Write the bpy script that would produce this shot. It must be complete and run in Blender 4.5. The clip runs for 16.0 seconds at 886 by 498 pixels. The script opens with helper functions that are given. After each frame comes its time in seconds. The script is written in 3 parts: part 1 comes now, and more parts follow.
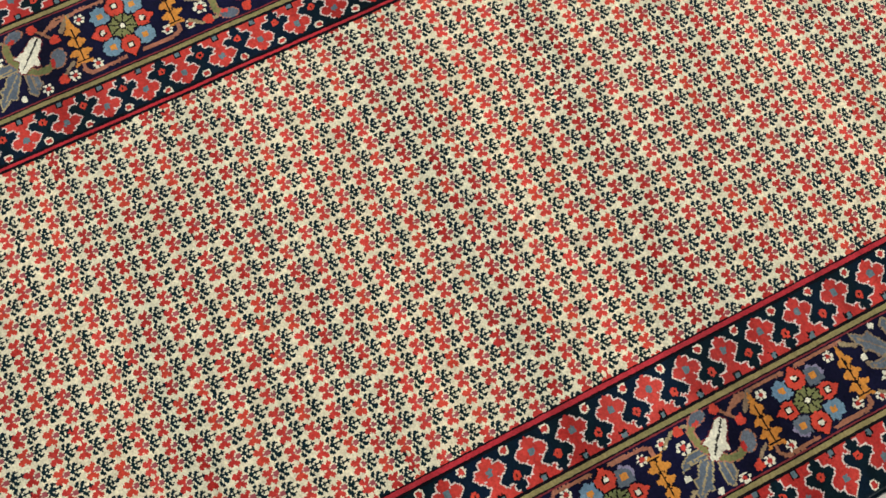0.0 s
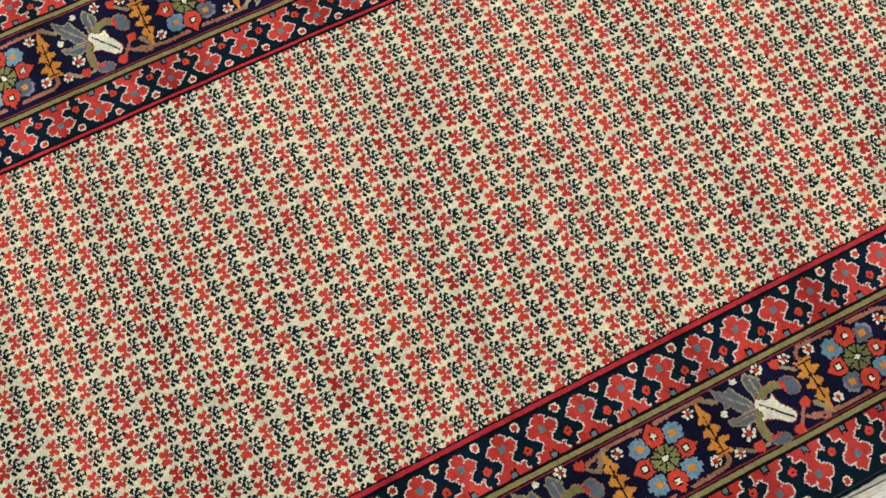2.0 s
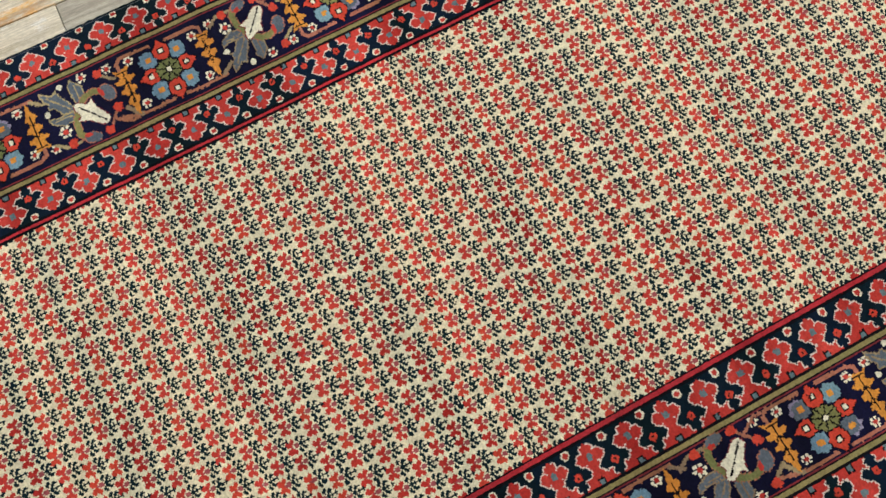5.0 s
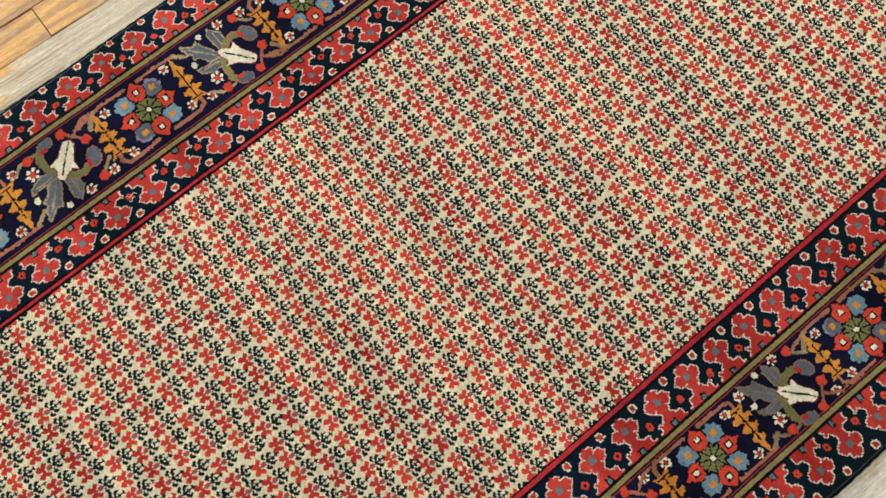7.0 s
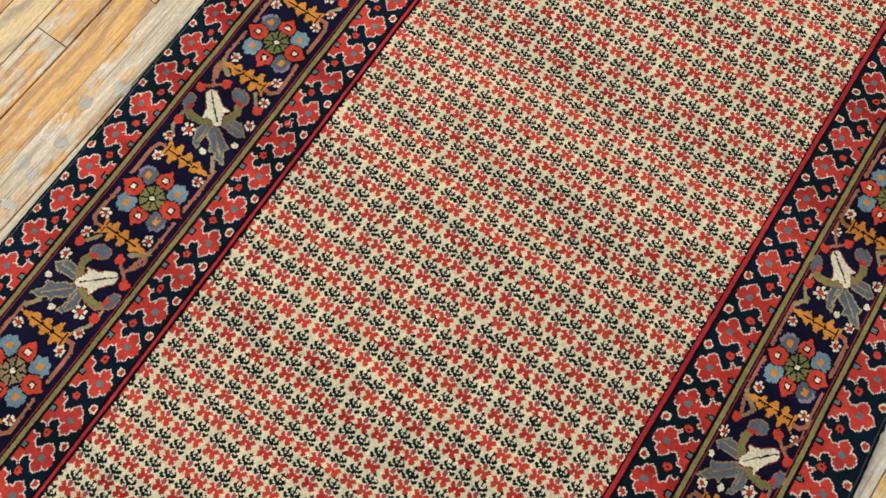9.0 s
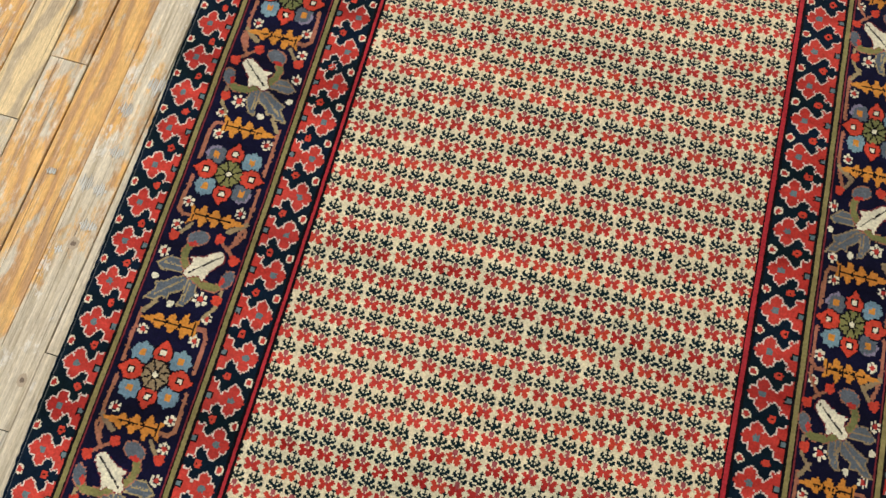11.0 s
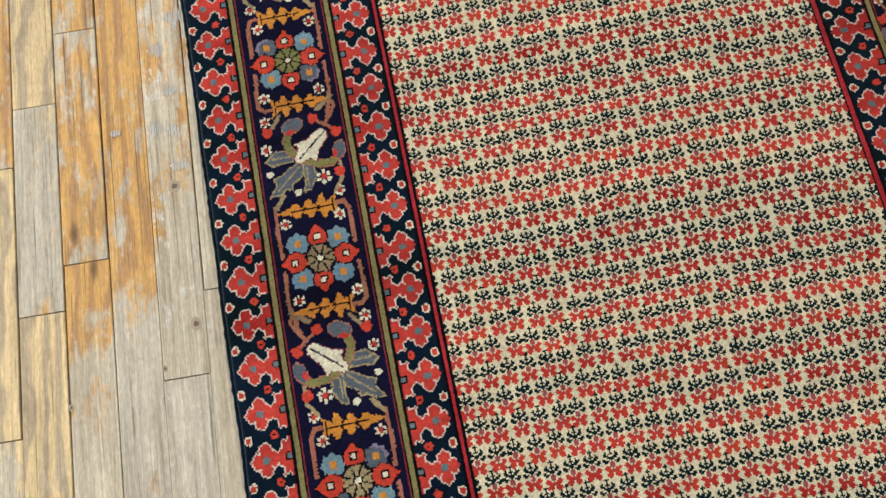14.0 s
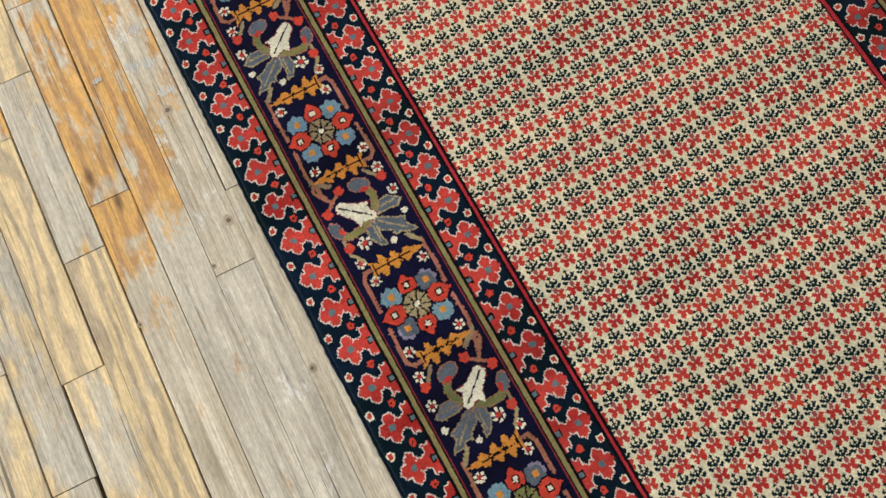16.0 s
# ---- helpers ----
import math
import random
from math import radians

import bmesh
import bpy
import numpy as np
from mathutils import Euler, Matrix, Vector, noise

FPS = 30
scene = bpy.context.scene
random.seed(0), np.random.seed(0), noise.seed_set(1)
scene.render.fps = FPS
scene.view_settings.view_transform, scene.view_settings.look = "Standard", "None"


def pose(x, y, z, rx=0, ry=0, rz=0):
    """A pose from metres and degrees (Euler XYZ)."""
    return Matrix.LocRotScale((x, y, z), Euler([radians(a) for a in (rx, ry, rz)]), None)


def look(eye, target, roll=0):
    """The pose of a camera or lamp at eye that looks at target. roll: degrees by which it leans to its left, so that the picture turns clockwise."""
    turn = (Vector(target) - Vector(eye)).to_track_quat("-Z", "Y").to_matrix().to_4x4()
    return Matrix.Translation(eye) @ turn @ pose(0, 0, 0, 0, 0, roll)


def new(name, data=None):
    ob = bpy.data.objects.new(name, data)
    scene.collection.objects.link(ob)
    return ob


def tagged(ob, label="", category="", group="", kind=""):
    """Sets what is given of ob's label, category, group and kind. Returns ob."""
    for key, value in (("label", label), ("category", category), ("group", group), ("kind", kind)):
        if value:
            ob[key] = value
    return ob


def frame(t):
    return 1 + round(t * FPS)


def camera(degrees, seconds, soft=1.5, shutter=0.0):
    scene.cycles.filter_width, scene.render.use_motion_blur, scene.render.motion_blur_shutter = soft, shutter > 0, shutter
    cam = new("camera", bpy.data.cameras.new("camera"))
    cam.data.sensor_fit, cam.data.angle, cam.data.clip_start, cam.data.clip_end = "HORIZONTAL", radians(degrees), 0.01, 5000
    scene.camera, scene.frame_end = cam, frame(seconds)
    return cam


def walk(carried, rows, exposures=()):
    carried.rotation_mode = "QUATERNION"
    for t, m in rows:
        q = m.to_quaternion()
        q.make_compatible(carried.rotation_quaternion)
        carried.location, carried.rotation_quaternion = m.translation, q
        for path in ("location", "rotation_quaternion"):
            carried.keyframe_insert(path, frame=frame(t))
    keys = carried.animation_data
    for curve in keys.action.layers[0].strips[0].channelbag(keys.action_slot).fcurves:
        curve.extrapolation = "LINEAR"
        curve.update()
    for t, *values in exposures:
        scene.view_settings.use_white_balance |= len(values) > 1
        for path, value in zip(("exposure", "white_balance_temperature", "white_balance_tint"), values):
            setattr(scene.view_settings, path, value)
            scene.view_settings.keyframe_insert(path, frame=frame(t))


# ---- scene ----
cam = camera(53.8, 16.0, soft=1.5)
PATH = [
    (0, (0.3474, 1.7563, 1.0798), (-0.1662, 2.0344, -0.8639), 1.6),
    (0.5, (0.3555, 1.67, 1.1001), (-0.1642, 1.94, -0.8436), 0.7),
    (1, (0.3859, 1.5705, 1.1245), (-0.1337, 1.8263, -0.8213), -0.5),
    (1.5, (0.392, 1.4721, 1.1295), (-0.1307, 1.7187, -0.8162), -1.4),
    (2, (0.3677, 1.4142, 1.1113), (-0.15, 1.6507, -0.8375), -2.0),
    (2.5, (0.32, 1.3736, 1.0808), (-0.1987, 1.6101, -0.868), -2.0),
    (3, (0.257, 1.3036, 1.0971), (-0.2697, 1.5319, -0.8507), -3.0),
    (3.5, (0.2652, 1.1838, 1.1306), (-0.2677, 1.404, -0.8152), -3.8),
    (4, (0.2976, 1.0995, 1.1417), (-0.2271, 1.3076, -0.8091), -4.6),
    (4.2, (0.3139, 1.0742, 1.1438), (-0.216, 1.2843, -0.805), -4.8),
    (6.3, (0.3127, 0.6584, 1.14), (-0.1456, 0.9548, -0.732), -1.9),
    (6.5, (0.3058, 0.6281, 1.1371), (-0.1437, 0.9333, -0.7359), -2.0),
    (7, (0.2668, 0.5667, 1.1381), (-0.17, 0.9002, -0.7329), -2.5),
    (7.5, (0.2376, 0.4419, 1.1468), (-0.1719, 0.8075, -0.7242), -2.0),
    (8, (0.2259, 0.3084, 1.1595), (-0.1632, 0.7052, -0.7096), -2.2),
    (8.2, (0.2152, 0.2811, 1.1566), (-0.1573, 0.6779, -0.7164), -2.5),
    (10.3, (0.062, -0.042, 1.154), (-0.184, 0.519, -0.75), -2.6),
    (10.5, (0.052, -0.072, 1.155), (-0.178, 0.497, -0.749), -2.7),
    (11, (0.008, -0.079, 1.133), (-0.183, 0.495, -0.774), -3.8),
    (11.5, (-0.048, -0.098, 1.122), (-0.193, 0.481, -0.787), -4.3),
    (12, (-0.11, -0.181, 1.144), (-0.208, 0.392, -0.77), -4.6),
    (12.5, (-0.165, -0.265, 1.149), (-0.218, 0.309, -0.766), -4.6),
    (13, (-0.217, -0.33, 1.121), (-0.231, 0.225, -0.801), -5.2),
    (13.5, (-0.261, -0.329, 1.097), (-0.236, 0.217, -0.827), -5.0),
    (14, (-0.3, -0.33, 1.097), (-0.237, 0.218, -0.826), -5.1),
    (14.5, (-0.355, -0.371, 1.119), (-0.251, 0.166, -0.805), -4.8),
    (15, (-0.424, -0.445, 1.164), (-0.276, 0.075, -0.762), -4.2),
    (15.5, (-0.477, -0.516, 1.166), (-0.294, -0.017, -0.762), -4.3),
    (16, (-0.487, -0.512, 1.157), (-0.265, -0.044, -0.775), -3.7),
]
walk(cam, [(t, look(eye, target, roll)) for t, eye, target, roll in PATH],
     [(0, -0.03, 6100, 8), (4.2, -0.03, 6100, 8), (6.5, 0.0, 6450, 10), (12, 0.0, 6500, 10), (14, -0.1, 6250, 10), (16, -0.08, 6200, 10)])

# ---- light: a plain white room, area lamps in assumed tall windows in two walls ----
SKY = 0.10
world = bpy.data.worlds.new("world")
scene.world = world
world.use_nodes = True
wn = world.node_tree.nodes
sky = wn.new("ShaderNodeTexSky")
sky.sky_type, sky.sun_disc = "NISHITA", False
sky.sun_elevation, sky.sun_rotation = radians(40), radians(200)
wn["Background"].inputs["Strength"].default_value = SKY
world.node_tree.links.new(sky.outputs["Color"], wn["Background"].inputs["Color"])
WEST, EAST, SOUTH, NORTH, HIGH = -3.2, 3.2, -3.6, 5.2, 3.0


def assumed_window_lamp(x, y, z, w, h, towards, watts, colour):
    data = bpy.data.lights.new("assumed_window_lamp", "AREA")
    data.shape, data.size, data.size_y, data.energy, data.color = "RECTANGLE", w, h, watts, colour
    ob = new("assumed_window_lamp", data)
    ob.matrix_world = look((x, y, z), towards)
    return ob


# lamps added to stand for daylight; these windows are out of view and assumed
ASSUMED_WEST_WINDOWS = (-1.6, 0.8, 3.2)
ASSUMED_NORTH_WINDOWS = (-1.6, 1.6)
for wy in ASSUMED_WEST_WINDOWS:
    assumed_window_lamp(WEST - 0.02, wy, 1.65, 1.5, 1.9, (0, wy, 1.0), 50.5, (1.0, 0.98, 0.965))
for wx in ASSUMED_NORTH_WINDOWS:
    assumed_window_lamp(wx, NORTH + 0.02, 1.65, 1.5, 1.9, (wx, 0, 1.0), 50.5, (1.0, 0.98, 0.965))


# ---- materials ----
def nodes_of(name):
    m = bpy.data.materials.new(name)
    m.use_nodes = True
    t = m.node_tree
    return m, t, t.nodes["Principled BSDF"]


def add(t, kind, **values):
    n = t.nodes.new(kind)
    for key, value in values.items():
        if key in n.inputs:
            n.inputs[key].default_value = value
    return n


def math_node(t, op, a, b=None, c=None, clamp=False):
    n = t.nodes.new("ShaderNodeMath")
    n.operation, n.use_clamp = op, clamp
    for i, v in enumerate((a, b, c)):
        if v is None:
            continue
        if isinstance(v, (int, float)):
            n.inputs[i].default_value = v
        else:
            t.links.new(v, n.inputs[i])
    return n.outputs[0]


def mix(t, fac, a, b, blend="MIX"):
    n = t.nodes.new("ShaderNodeMix")
    n.data_type, n.blend_type = "RGBA", blend
    for sock, v in ((n.inputs[0], fac), (n.inputs[6], a), (n.inputs[7], b)):
        if isinstance(v, (int, float)):
            sock.default_value = v
        elif isinstance(v, tuple):
            sock.default_value = (*v, 1)
        else:
            t.links.new(v, sock)
    return n.outputs[2]


def ramp(t, fac, stops):
    n = t.nodes.new("ShaderNodeValToRGB")
    while len(n.color_ramp.elements) < len(stops):
        n.color_ramp.elements.new(0.5)
    for e, (p, c) in zip(n.color_ramp.elements, stops):
        e.position, e.color = p, (*c, 1) if isinstance(c, tuple) else (c, c, c, 1)
    t.links.new(fac, n.inputs[0])
    return n.outputs[0]


def position(t, scale=(1, 1, 1), turn=0.0):
    g = t.nodes.new("ShaderNodeNewGeometry")
    m = t.nodes.new("ShaderNodeMapping")
    m.inputs["Scale"].default_value, m.inputs["Rotation"].default_value = scale, (0, 0, turn)
    t.links.new(g.outputs["Position"], m.inputs["Vector"])
    return m.outputs[0]


def noise_at(t, vector, scale, detail=3, rough=0.55):
    n = add(t, "ShaderNodeTexNoise", Scale=scale, Detail=detail, Roughness=rough)
    t.links.new(vector, n.inputs["Vector"])
    return n.outputs["Fac"]


def pile(name, colour, abrash=0.25, alt=None, worn=0.10):
    """Wool pile: each knot differs a little, rows of dye differ (abrash), and the tips are worn paler in patches."""
    m, t, p = nodes_of(name)
    knots = noise_at(t, position(t), 330, 2, 0.7)
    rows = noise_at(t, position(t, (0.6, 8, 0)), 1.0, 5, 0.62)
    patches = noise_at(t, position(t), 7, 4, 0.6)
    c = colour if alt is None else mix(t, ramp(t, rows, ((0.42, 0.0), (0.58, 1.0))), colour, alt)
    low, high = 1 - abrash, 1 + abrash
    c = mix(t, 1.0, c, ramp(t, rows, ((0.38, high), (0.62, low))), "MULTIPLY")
    c = mix(t, 1.0, c, ramp(t, knots, ((0.25, 0.55), (0.75, 1.08))), "MULTIPLY")
    tufts = noise_at(t, position(t), 48, 3, 0.6)
    c = mix(t, 1.0, c, ramp(t, tufts, ((0.3, 0.80), (0.7, 1.12))), "MULTIPLY")
    grey = tuple(0.8 * v + 0.10 * max(colour) for v in colour)
    c = mix(t, math_node(t, "MULTIPLY", ramp(t, patches, ((0.45, 0.0), (0.8, 1.0))), worn * 2), c, grey)
    t.links.new(c, p.inputs["Base Color"])
    p.inputs["Roughness"].default_value = 0.9
    p.inputs["Specular IOR Level"].default_value = 0.02
    p.inputs["Sheen Weight"].default_value = 1.0
    p.inputs["Sheen Roughness"].default_value = 0.32
    t.links.new(mix(t, 0.45, c, (0.9, 0.9, 0.9)), p.inputs["Sheen Tint"])
    fine = noise_at(t, position(t, (1, 1, 1)), 900, 2, 0.6)
    b = add(t, "ShaderNodeBump", Strength=0.5, Distance=0.0009)
    t.links.new(math_node(t, "ADD", knots, math_node(t, "MULTIPLY", fine, 0.5)), b.inputs["Height"])
    t.links.new(b.outputs[0], p.inputs["Normal"])
    return m


PILES = [
    ("cream", (0.80, 0.71, 0.49), 0.05, (0.76, 0.71, 0.50)),
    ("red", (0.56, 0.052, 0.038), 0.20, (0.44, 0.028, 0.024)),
    ("green_black", (0.004, 0.014, 0.016), 0.35, (0.006, 0.021, 0.030)),
    ("mauve", (0.36, 0.085, 0.095), 0.2, None),
    ("navy", (0.004, 0.011, 0.025), 0.25, (0.004, 0.013, 0.017)),
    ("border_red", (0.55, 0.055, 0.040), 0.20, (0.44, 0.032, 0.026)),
    ("ivory", (0.80, 0.76, 0.58), 0.06, None),
    ("teal", (0.13, 0.19, 0.21), 0.2, None),
    ("olive", (0.23, 0.205, 0.080), 0.25, (0.33, 0.27, 0.11)),
    ("black", (0.006, 0.005, 0.007), 0.2, None),
    ("ink", (0.007, 0.007, 0.028), 0.25, (0.006, 0.006, 0.020)),
    ("orange", (0.64, 0.27, 0.042), 0.15, (0.62, 0.24, 0.04)),
    ("sky_blue", (0.19, 0.31, 0.36), 0.2, (0.15, 0.25, 0.34)),
    ("slate", (0.10, 0.125, 0.155), 0.2, (0.13, 0.155, 0.18)),
    ("rust", (0.40, 0.15, 0.10), 0.2, (0.34, 0.15, 0.08)),
    ("moss", (0.22, 0.21, 0.075), 0.2, (0.17, 0.19, 0.07)),
    ("scarlet", (0.58, 0.060, 0.034), 0.15, None),
    ("stripe_red", (0.42, 0.030, 0.040), 0.2, None),
    ("tan", (0.36, 0.29, 0.15), 0.2, (0.25, 0.17, 0.11)),
    ("maroon", (0.20, 0.028, 0.035), 0.2, None),
    ("outline", (0.72, 0.62, 0.54), 0.1, None),
    ("lilac", (0.25, 0.22, 0.32), 0.2, None),
]
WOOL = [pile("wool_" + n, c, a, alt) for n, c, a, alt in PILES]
ID = {n: i for i, (n, *_) in enumerate(PILES)}
LEAN = math.atan(0.036)


def old_wood(name):
    """Worn pine strip flooring: bleached grey where the varnish is gone, amber where it holds. The object's colour holds, board by board, varnish, greyness and figure, and its alpha how bare of paint it is."""
    m, t, p = nodes_of(name)
    info = t.nodes.new("ShaderNodeObjectInfo")
    sep = t.nodes.new("ShaderNodeSeparateColor")
    t.links.new(info.outputs["Color"], sep.inputs[0])
    shift = math_node(t, "MULTIPLY", info.outputs["Random"], 37.0)
    coord = t.nodes.new("ShaderNodeTexCoord")

    def along(sx, sy):
        mp = t.nodes.new("ShaderNodeMapping")
        mp.inputs["Scale"].default_value = (sx, sy, 1)
        cb = t.nodes.new("ShaderNodeCombineXYZ")
        t.links.new(shift, cb.inputs[0])
        t.links.new(shift, cb.inputs[2])
        t.links.new(coord.outputs["Object"], mp.inputs["Vector"])
        t.links.new(cb.outputs[0], mp.inputs["Location"])
        return mp.outputs[0]
    wander = noise_at(t, along(14, 2.6), 1.0, 3)
    w = t.nodes.new("ShaderNodeTexWave")
    w.bands_direction = "X"
    for key, v in (("Scale", 13.0), ("Distortion", 15.0), ("Detail", 3.0), ("Detail Scale", 0.9)):
        w.inputs[key].default_value = v
    t.links.new(along(1, 0.26), w.inputs["Vector"])
    figure = w.outputs["Fac"]
    fibre = noise_at(t, along(420, 9), 1.0, 3, 0.65)
    streak = noise_at(t, along(95, 3.0), 1.0, 3, 0.6)
    blotch = noise_at(t, position(t, (1.6, 0.7, 1)), 9, 6, 0.66)
    fleck = noise_at(t, along(120, 22), 1.0, 5, 0.7)
    amber = ramp(t, figure, ((0.10, (0.50, 0.26, 0.085)), (0.35, (0.66, 0.34, 0.078)), (0.7, (0.75, 0.42, 0.105))))
    straw = ramp(t, figure, ((0.20, (0.53, 0.42, 0.27)), (0.60, (0.80, 0.62, 0.34))))
    bare = ramp(t, streak, ((0.3, (0.45, 0.38, 0.26)), (0.7, (0.82, 0.74, 0.58))))
    cool = ramp(t, streak, ((0.3, (0.47, 0.42, 0.33)), (0.7, (0.74, 0.685, 0.55))))
    c = mix(t, ramp(t, math_node(t, "ADD", sep.outputs[1], math_node(t, "SUBTRACT", blotch, 0.5)), ((0.35, 0.0), (0.65, 1.0))), bare, cool)
    c = mix(t, ramp(t, math_node(t, "ADD", sep.outputs[2], math_node(t, "MULTIPLY", math_node(t, "SUBTRACT", blotch, 0.5), 1.5)), ((0.45, 0.0), (0.6, 1.0))), c, straw)
    # the varnish holds in one patch beside the rug and breaks up in flakes along the grain
    spot = t.nodes.new("ShaderNodeMapping")
    spot.inputs["Location"].default_value = (0.80 / 0.30, -0.31 / 0.40, 0)
    spot.inputs["Scale"].default_value = (1 / 0.30, 1 / 0.40, 0)
    geo = t.nodes.new("ShaderNodeNewGeometry")
    t.links.new(geo.outputs["Position"], spot.inputs["Vector"])
    reach = t.nodes.new("ShaderNodeVectorMath")
    reach.operation = "LENGTH"
    t.links.new(spot.outputs[0], reach.inputs[0])
    kept = ramp(t, reach.outputs["Value"], ((0.80, 1.0), (1.0, 0.0)))
    flake = noise_at(t, along(38, 14), 1.0, 6, 0.72)
    keep = math_node(t, "ADD", sep.outputs[0], math_node(t, "MULTIPLY", math_node(t, "SUBTRACT", flake, 0.5), 1.7))
    keep = math_node(t, "ADD", keep, math_node(t, "MULTIPLY", math_node(t, "SUBTRACT", blotch, 0.5), 1.1))
    keep = math_node(t, "ADD", keep, math_node(t, "MULTIPLY", math_node(t, "SUBTRACT", kept, 0.52), 0.50))
    worn = ramp(t, keep, ((0.44, 0.0), (0.66, 0.9)))
    c = mix(t, worn, c, amber)
    # chips of old white paint
    chips = ramp(t, math_node(t, "ADD", noise_at(t, along(30, 15), 1.0, 6, 0.72), math_node(t, "MULTIPLY", math_node(t, "SUBTRACT", 1.0, info.outputs["Alpha"]), 0.4)), ((0.66, 0.0), (0.70, 0.7)))
    c = mix(t, chips, c, (0.80, 0.78, 0.72))
    c = mix(t, 1.0, c, ramp(t, fibre, ((0.25, 0.70), (0.62, 1.06))), "MULTIPLY")
    dark = ramp(t, noise_at(t, along(150, 5), 1.0, 4, 0.7), ((0.30, 0.50), (0.40, 1.0)))
    c = mix(t, 1.0, c, dark, "MULTIPLY")
    c = mix(t, 1.0, c, ramp(t, wander, ((0.2, 0.82), (0.8, 1.08))), "MULTIPLY")
    grit = noise_at(t, along(300, 90), 1.0, 3, 0.7)
    c = mix(t, 1.0, c, ramp(t, grit, ((0.3, 0.82), (0.65, 1.14))), "MULTIPLY")
    soil = noise_at(t, along(34, 12), 1.0, 6, 0.7)
    c = mix(t, ramp(t, soil, ((0.52, 0.0), (0.74, 0.45))), c, (0.24, 0.185, 0.12))
    crack = noise_at(t, along(240, 3.2), 1.0, 2, 0.5)
    c = mix(t, ramp(t, crack, ((0.28, 0.75), (0.33, 0.0))), c, (0.06, 0.045, 0.03))
    vor = add(t, "ShaderNodeTexVoronoi", Scale=1.0)
    t.links.new(along(9, 3.2), vor.inputs["Vector"])
    knotty = math_node(t, "ADD", vor.outputs["Distance"], math_node(t, "MULTIPLY", math_node(t, "SUBTRACT", fleck, 0.5), 0.05))
    c = mix(t, 1.0, c, ramp(t, knotty, ((0.035, 0.28), (0.075, 1.0))), "MULTIPLY")
    c = mix(t, 1.0, c, ramp(t, sep.outputs[1], ((0.75, 1.0), (1.0, 0.66))), "MULTIPLY")
    t.links.new(c, p.inputs["Base Color"])
    t.links.new(ramp(t, keep, ((0.4, 0.62), (0.6, 0.38))), p.inputs["Roughness"])
    p.inputs["Specular IOR Level"].default_value = 0.35
    b = add(t, "ShaderNodeBump", Strength=0.6, Distance=0.0012)
    t.links.new(math_node(t, "ADD", fibre, math_node(t, "MULTIPLY", streak, 0.6)), b.inputs["Height"])
    t.links.new(b.outputs[0], p.inputs["Normal"])
    return m


WOOD = old_wood("worn_pine")


def plain(name, colour, rough=0.8, grain=0.06):
    m, t, p = nodes_of(name)
    n = noise_at(t, position(t), 6, 5, 0.6)
    c = mix(t, 1.0, colour, ramp(t, n, ((0.3, 1 - grain), (0.7, 1.0))), "MULTIPLY")
    t.links.new(c, p.inputs["Base Color"])
    p.inputs["Roughness"].default_value = rough
    b = add(t, "ShaderNodeBump", Strength=0.2, Distance=0.002)
    t.links.new(noise_at(t, position(t), 120, 3), b.inputs["Height"])
    t.links.new(b.outputs[0], p.inputs["Normal"])
    return m


WALL = plain("white_plaster", (0.80, 0.79, 0.76))
GAP = plain("gap_dirt", (0.035, 0.03, 0.024), 0.95, 0.4)


# ---- helpers for meshes ----
def part(name, bm, material, parent=None, label=""):
    me = bpy.data.meshes.new(name)
    bm.to_mesh(me)
    bm.free()
    if material:
        me.materials.append(material)
    ob = new(name, me)
    ob.parent = parent
    return tagged(ob, label)


def box(bm, x0, x1, y0, y1, z0, z1):
    made = bmesh.ops.create_cube(bm, size=1)["verts"]
    for v in made:
        v.co = Vector((x0 + (v.co.x + 0.5) * (x1 - x0), y0 + (v.co.y + 0.5) * (y1 - y0), z0 + (v.co.z + 0.5) * (z1 - z0)))


# ---- the room's shell: out of view, added to close the room and bounce light ----
def unseen_wall(name, along_x, at, outer, lo, hi, centres, w=1.5, sill=0.7, head=2.6):
    """An unseen wall built of solid pieces round its assumed openings."""
    bm = bmesh.new()

    def block(a, b, z0, z1):
        if along_x:
            box(bm, a, b, min(at, outer), max(at, outer), z0, z1)
        else:
            box(bm, min(at, outer), max(at, outer), a, b, z0, z1)
    edge = lo
    for c in centres:
        block(edge, c - w / 2, 0, HIGH)
        block(c - w / 2, c + w / 2, 0, sill)
        block(c - w / 2, c + w / 2, head, HIGH)
        edge = c + w / 2
    block(edge, hi, 0, HIGH)
    tagged(part(name, bm, WALL), "unseen plain white plastered wall, added to close the room", "wall", kind="structure")


unseen_wall("unseen_wall_west", False, WEST, WEST - 0.25, SOUTH - 0.25, NORTH + 0.25, ASSUMED_WEST_WINDOWS)
unseen_wall("unseen_wall_north", True, NORTH, NORTH + 0.25, WEST, EAST, ASSUMED_NORTH_WINDOWS)
unseen_wall("unseen_wall_east", False, EAST, EAST + 0.25, SOUTH - 0.25, NORTH + 0.25, ())
unseen_wall("unseen_wall_south", True, SOUTH, SOUTH - 0.25, WEST, EAST, ())
# unseen ceiling, added to bounce the lamps' light downwards
bm = bmesh.new()
box(bm, WEST - 0.25, EAST + 0.25, SOUTH - 0.25, NORTH + 0.25, HIGH, HIGH + 0.2)
tagged(part("ceiling", bm, WALL), "unseen plain white plastered ceiling, added to close the room", "ceiling", kind="structure")

# ---- the rug: a grid of knots, each knot one face with the colour of its wool ----
TOP = 0.010
FIELD_W, FIELD_E = -0.284, 0.302
RUG_W, RUG_E = -0.555, 0.568
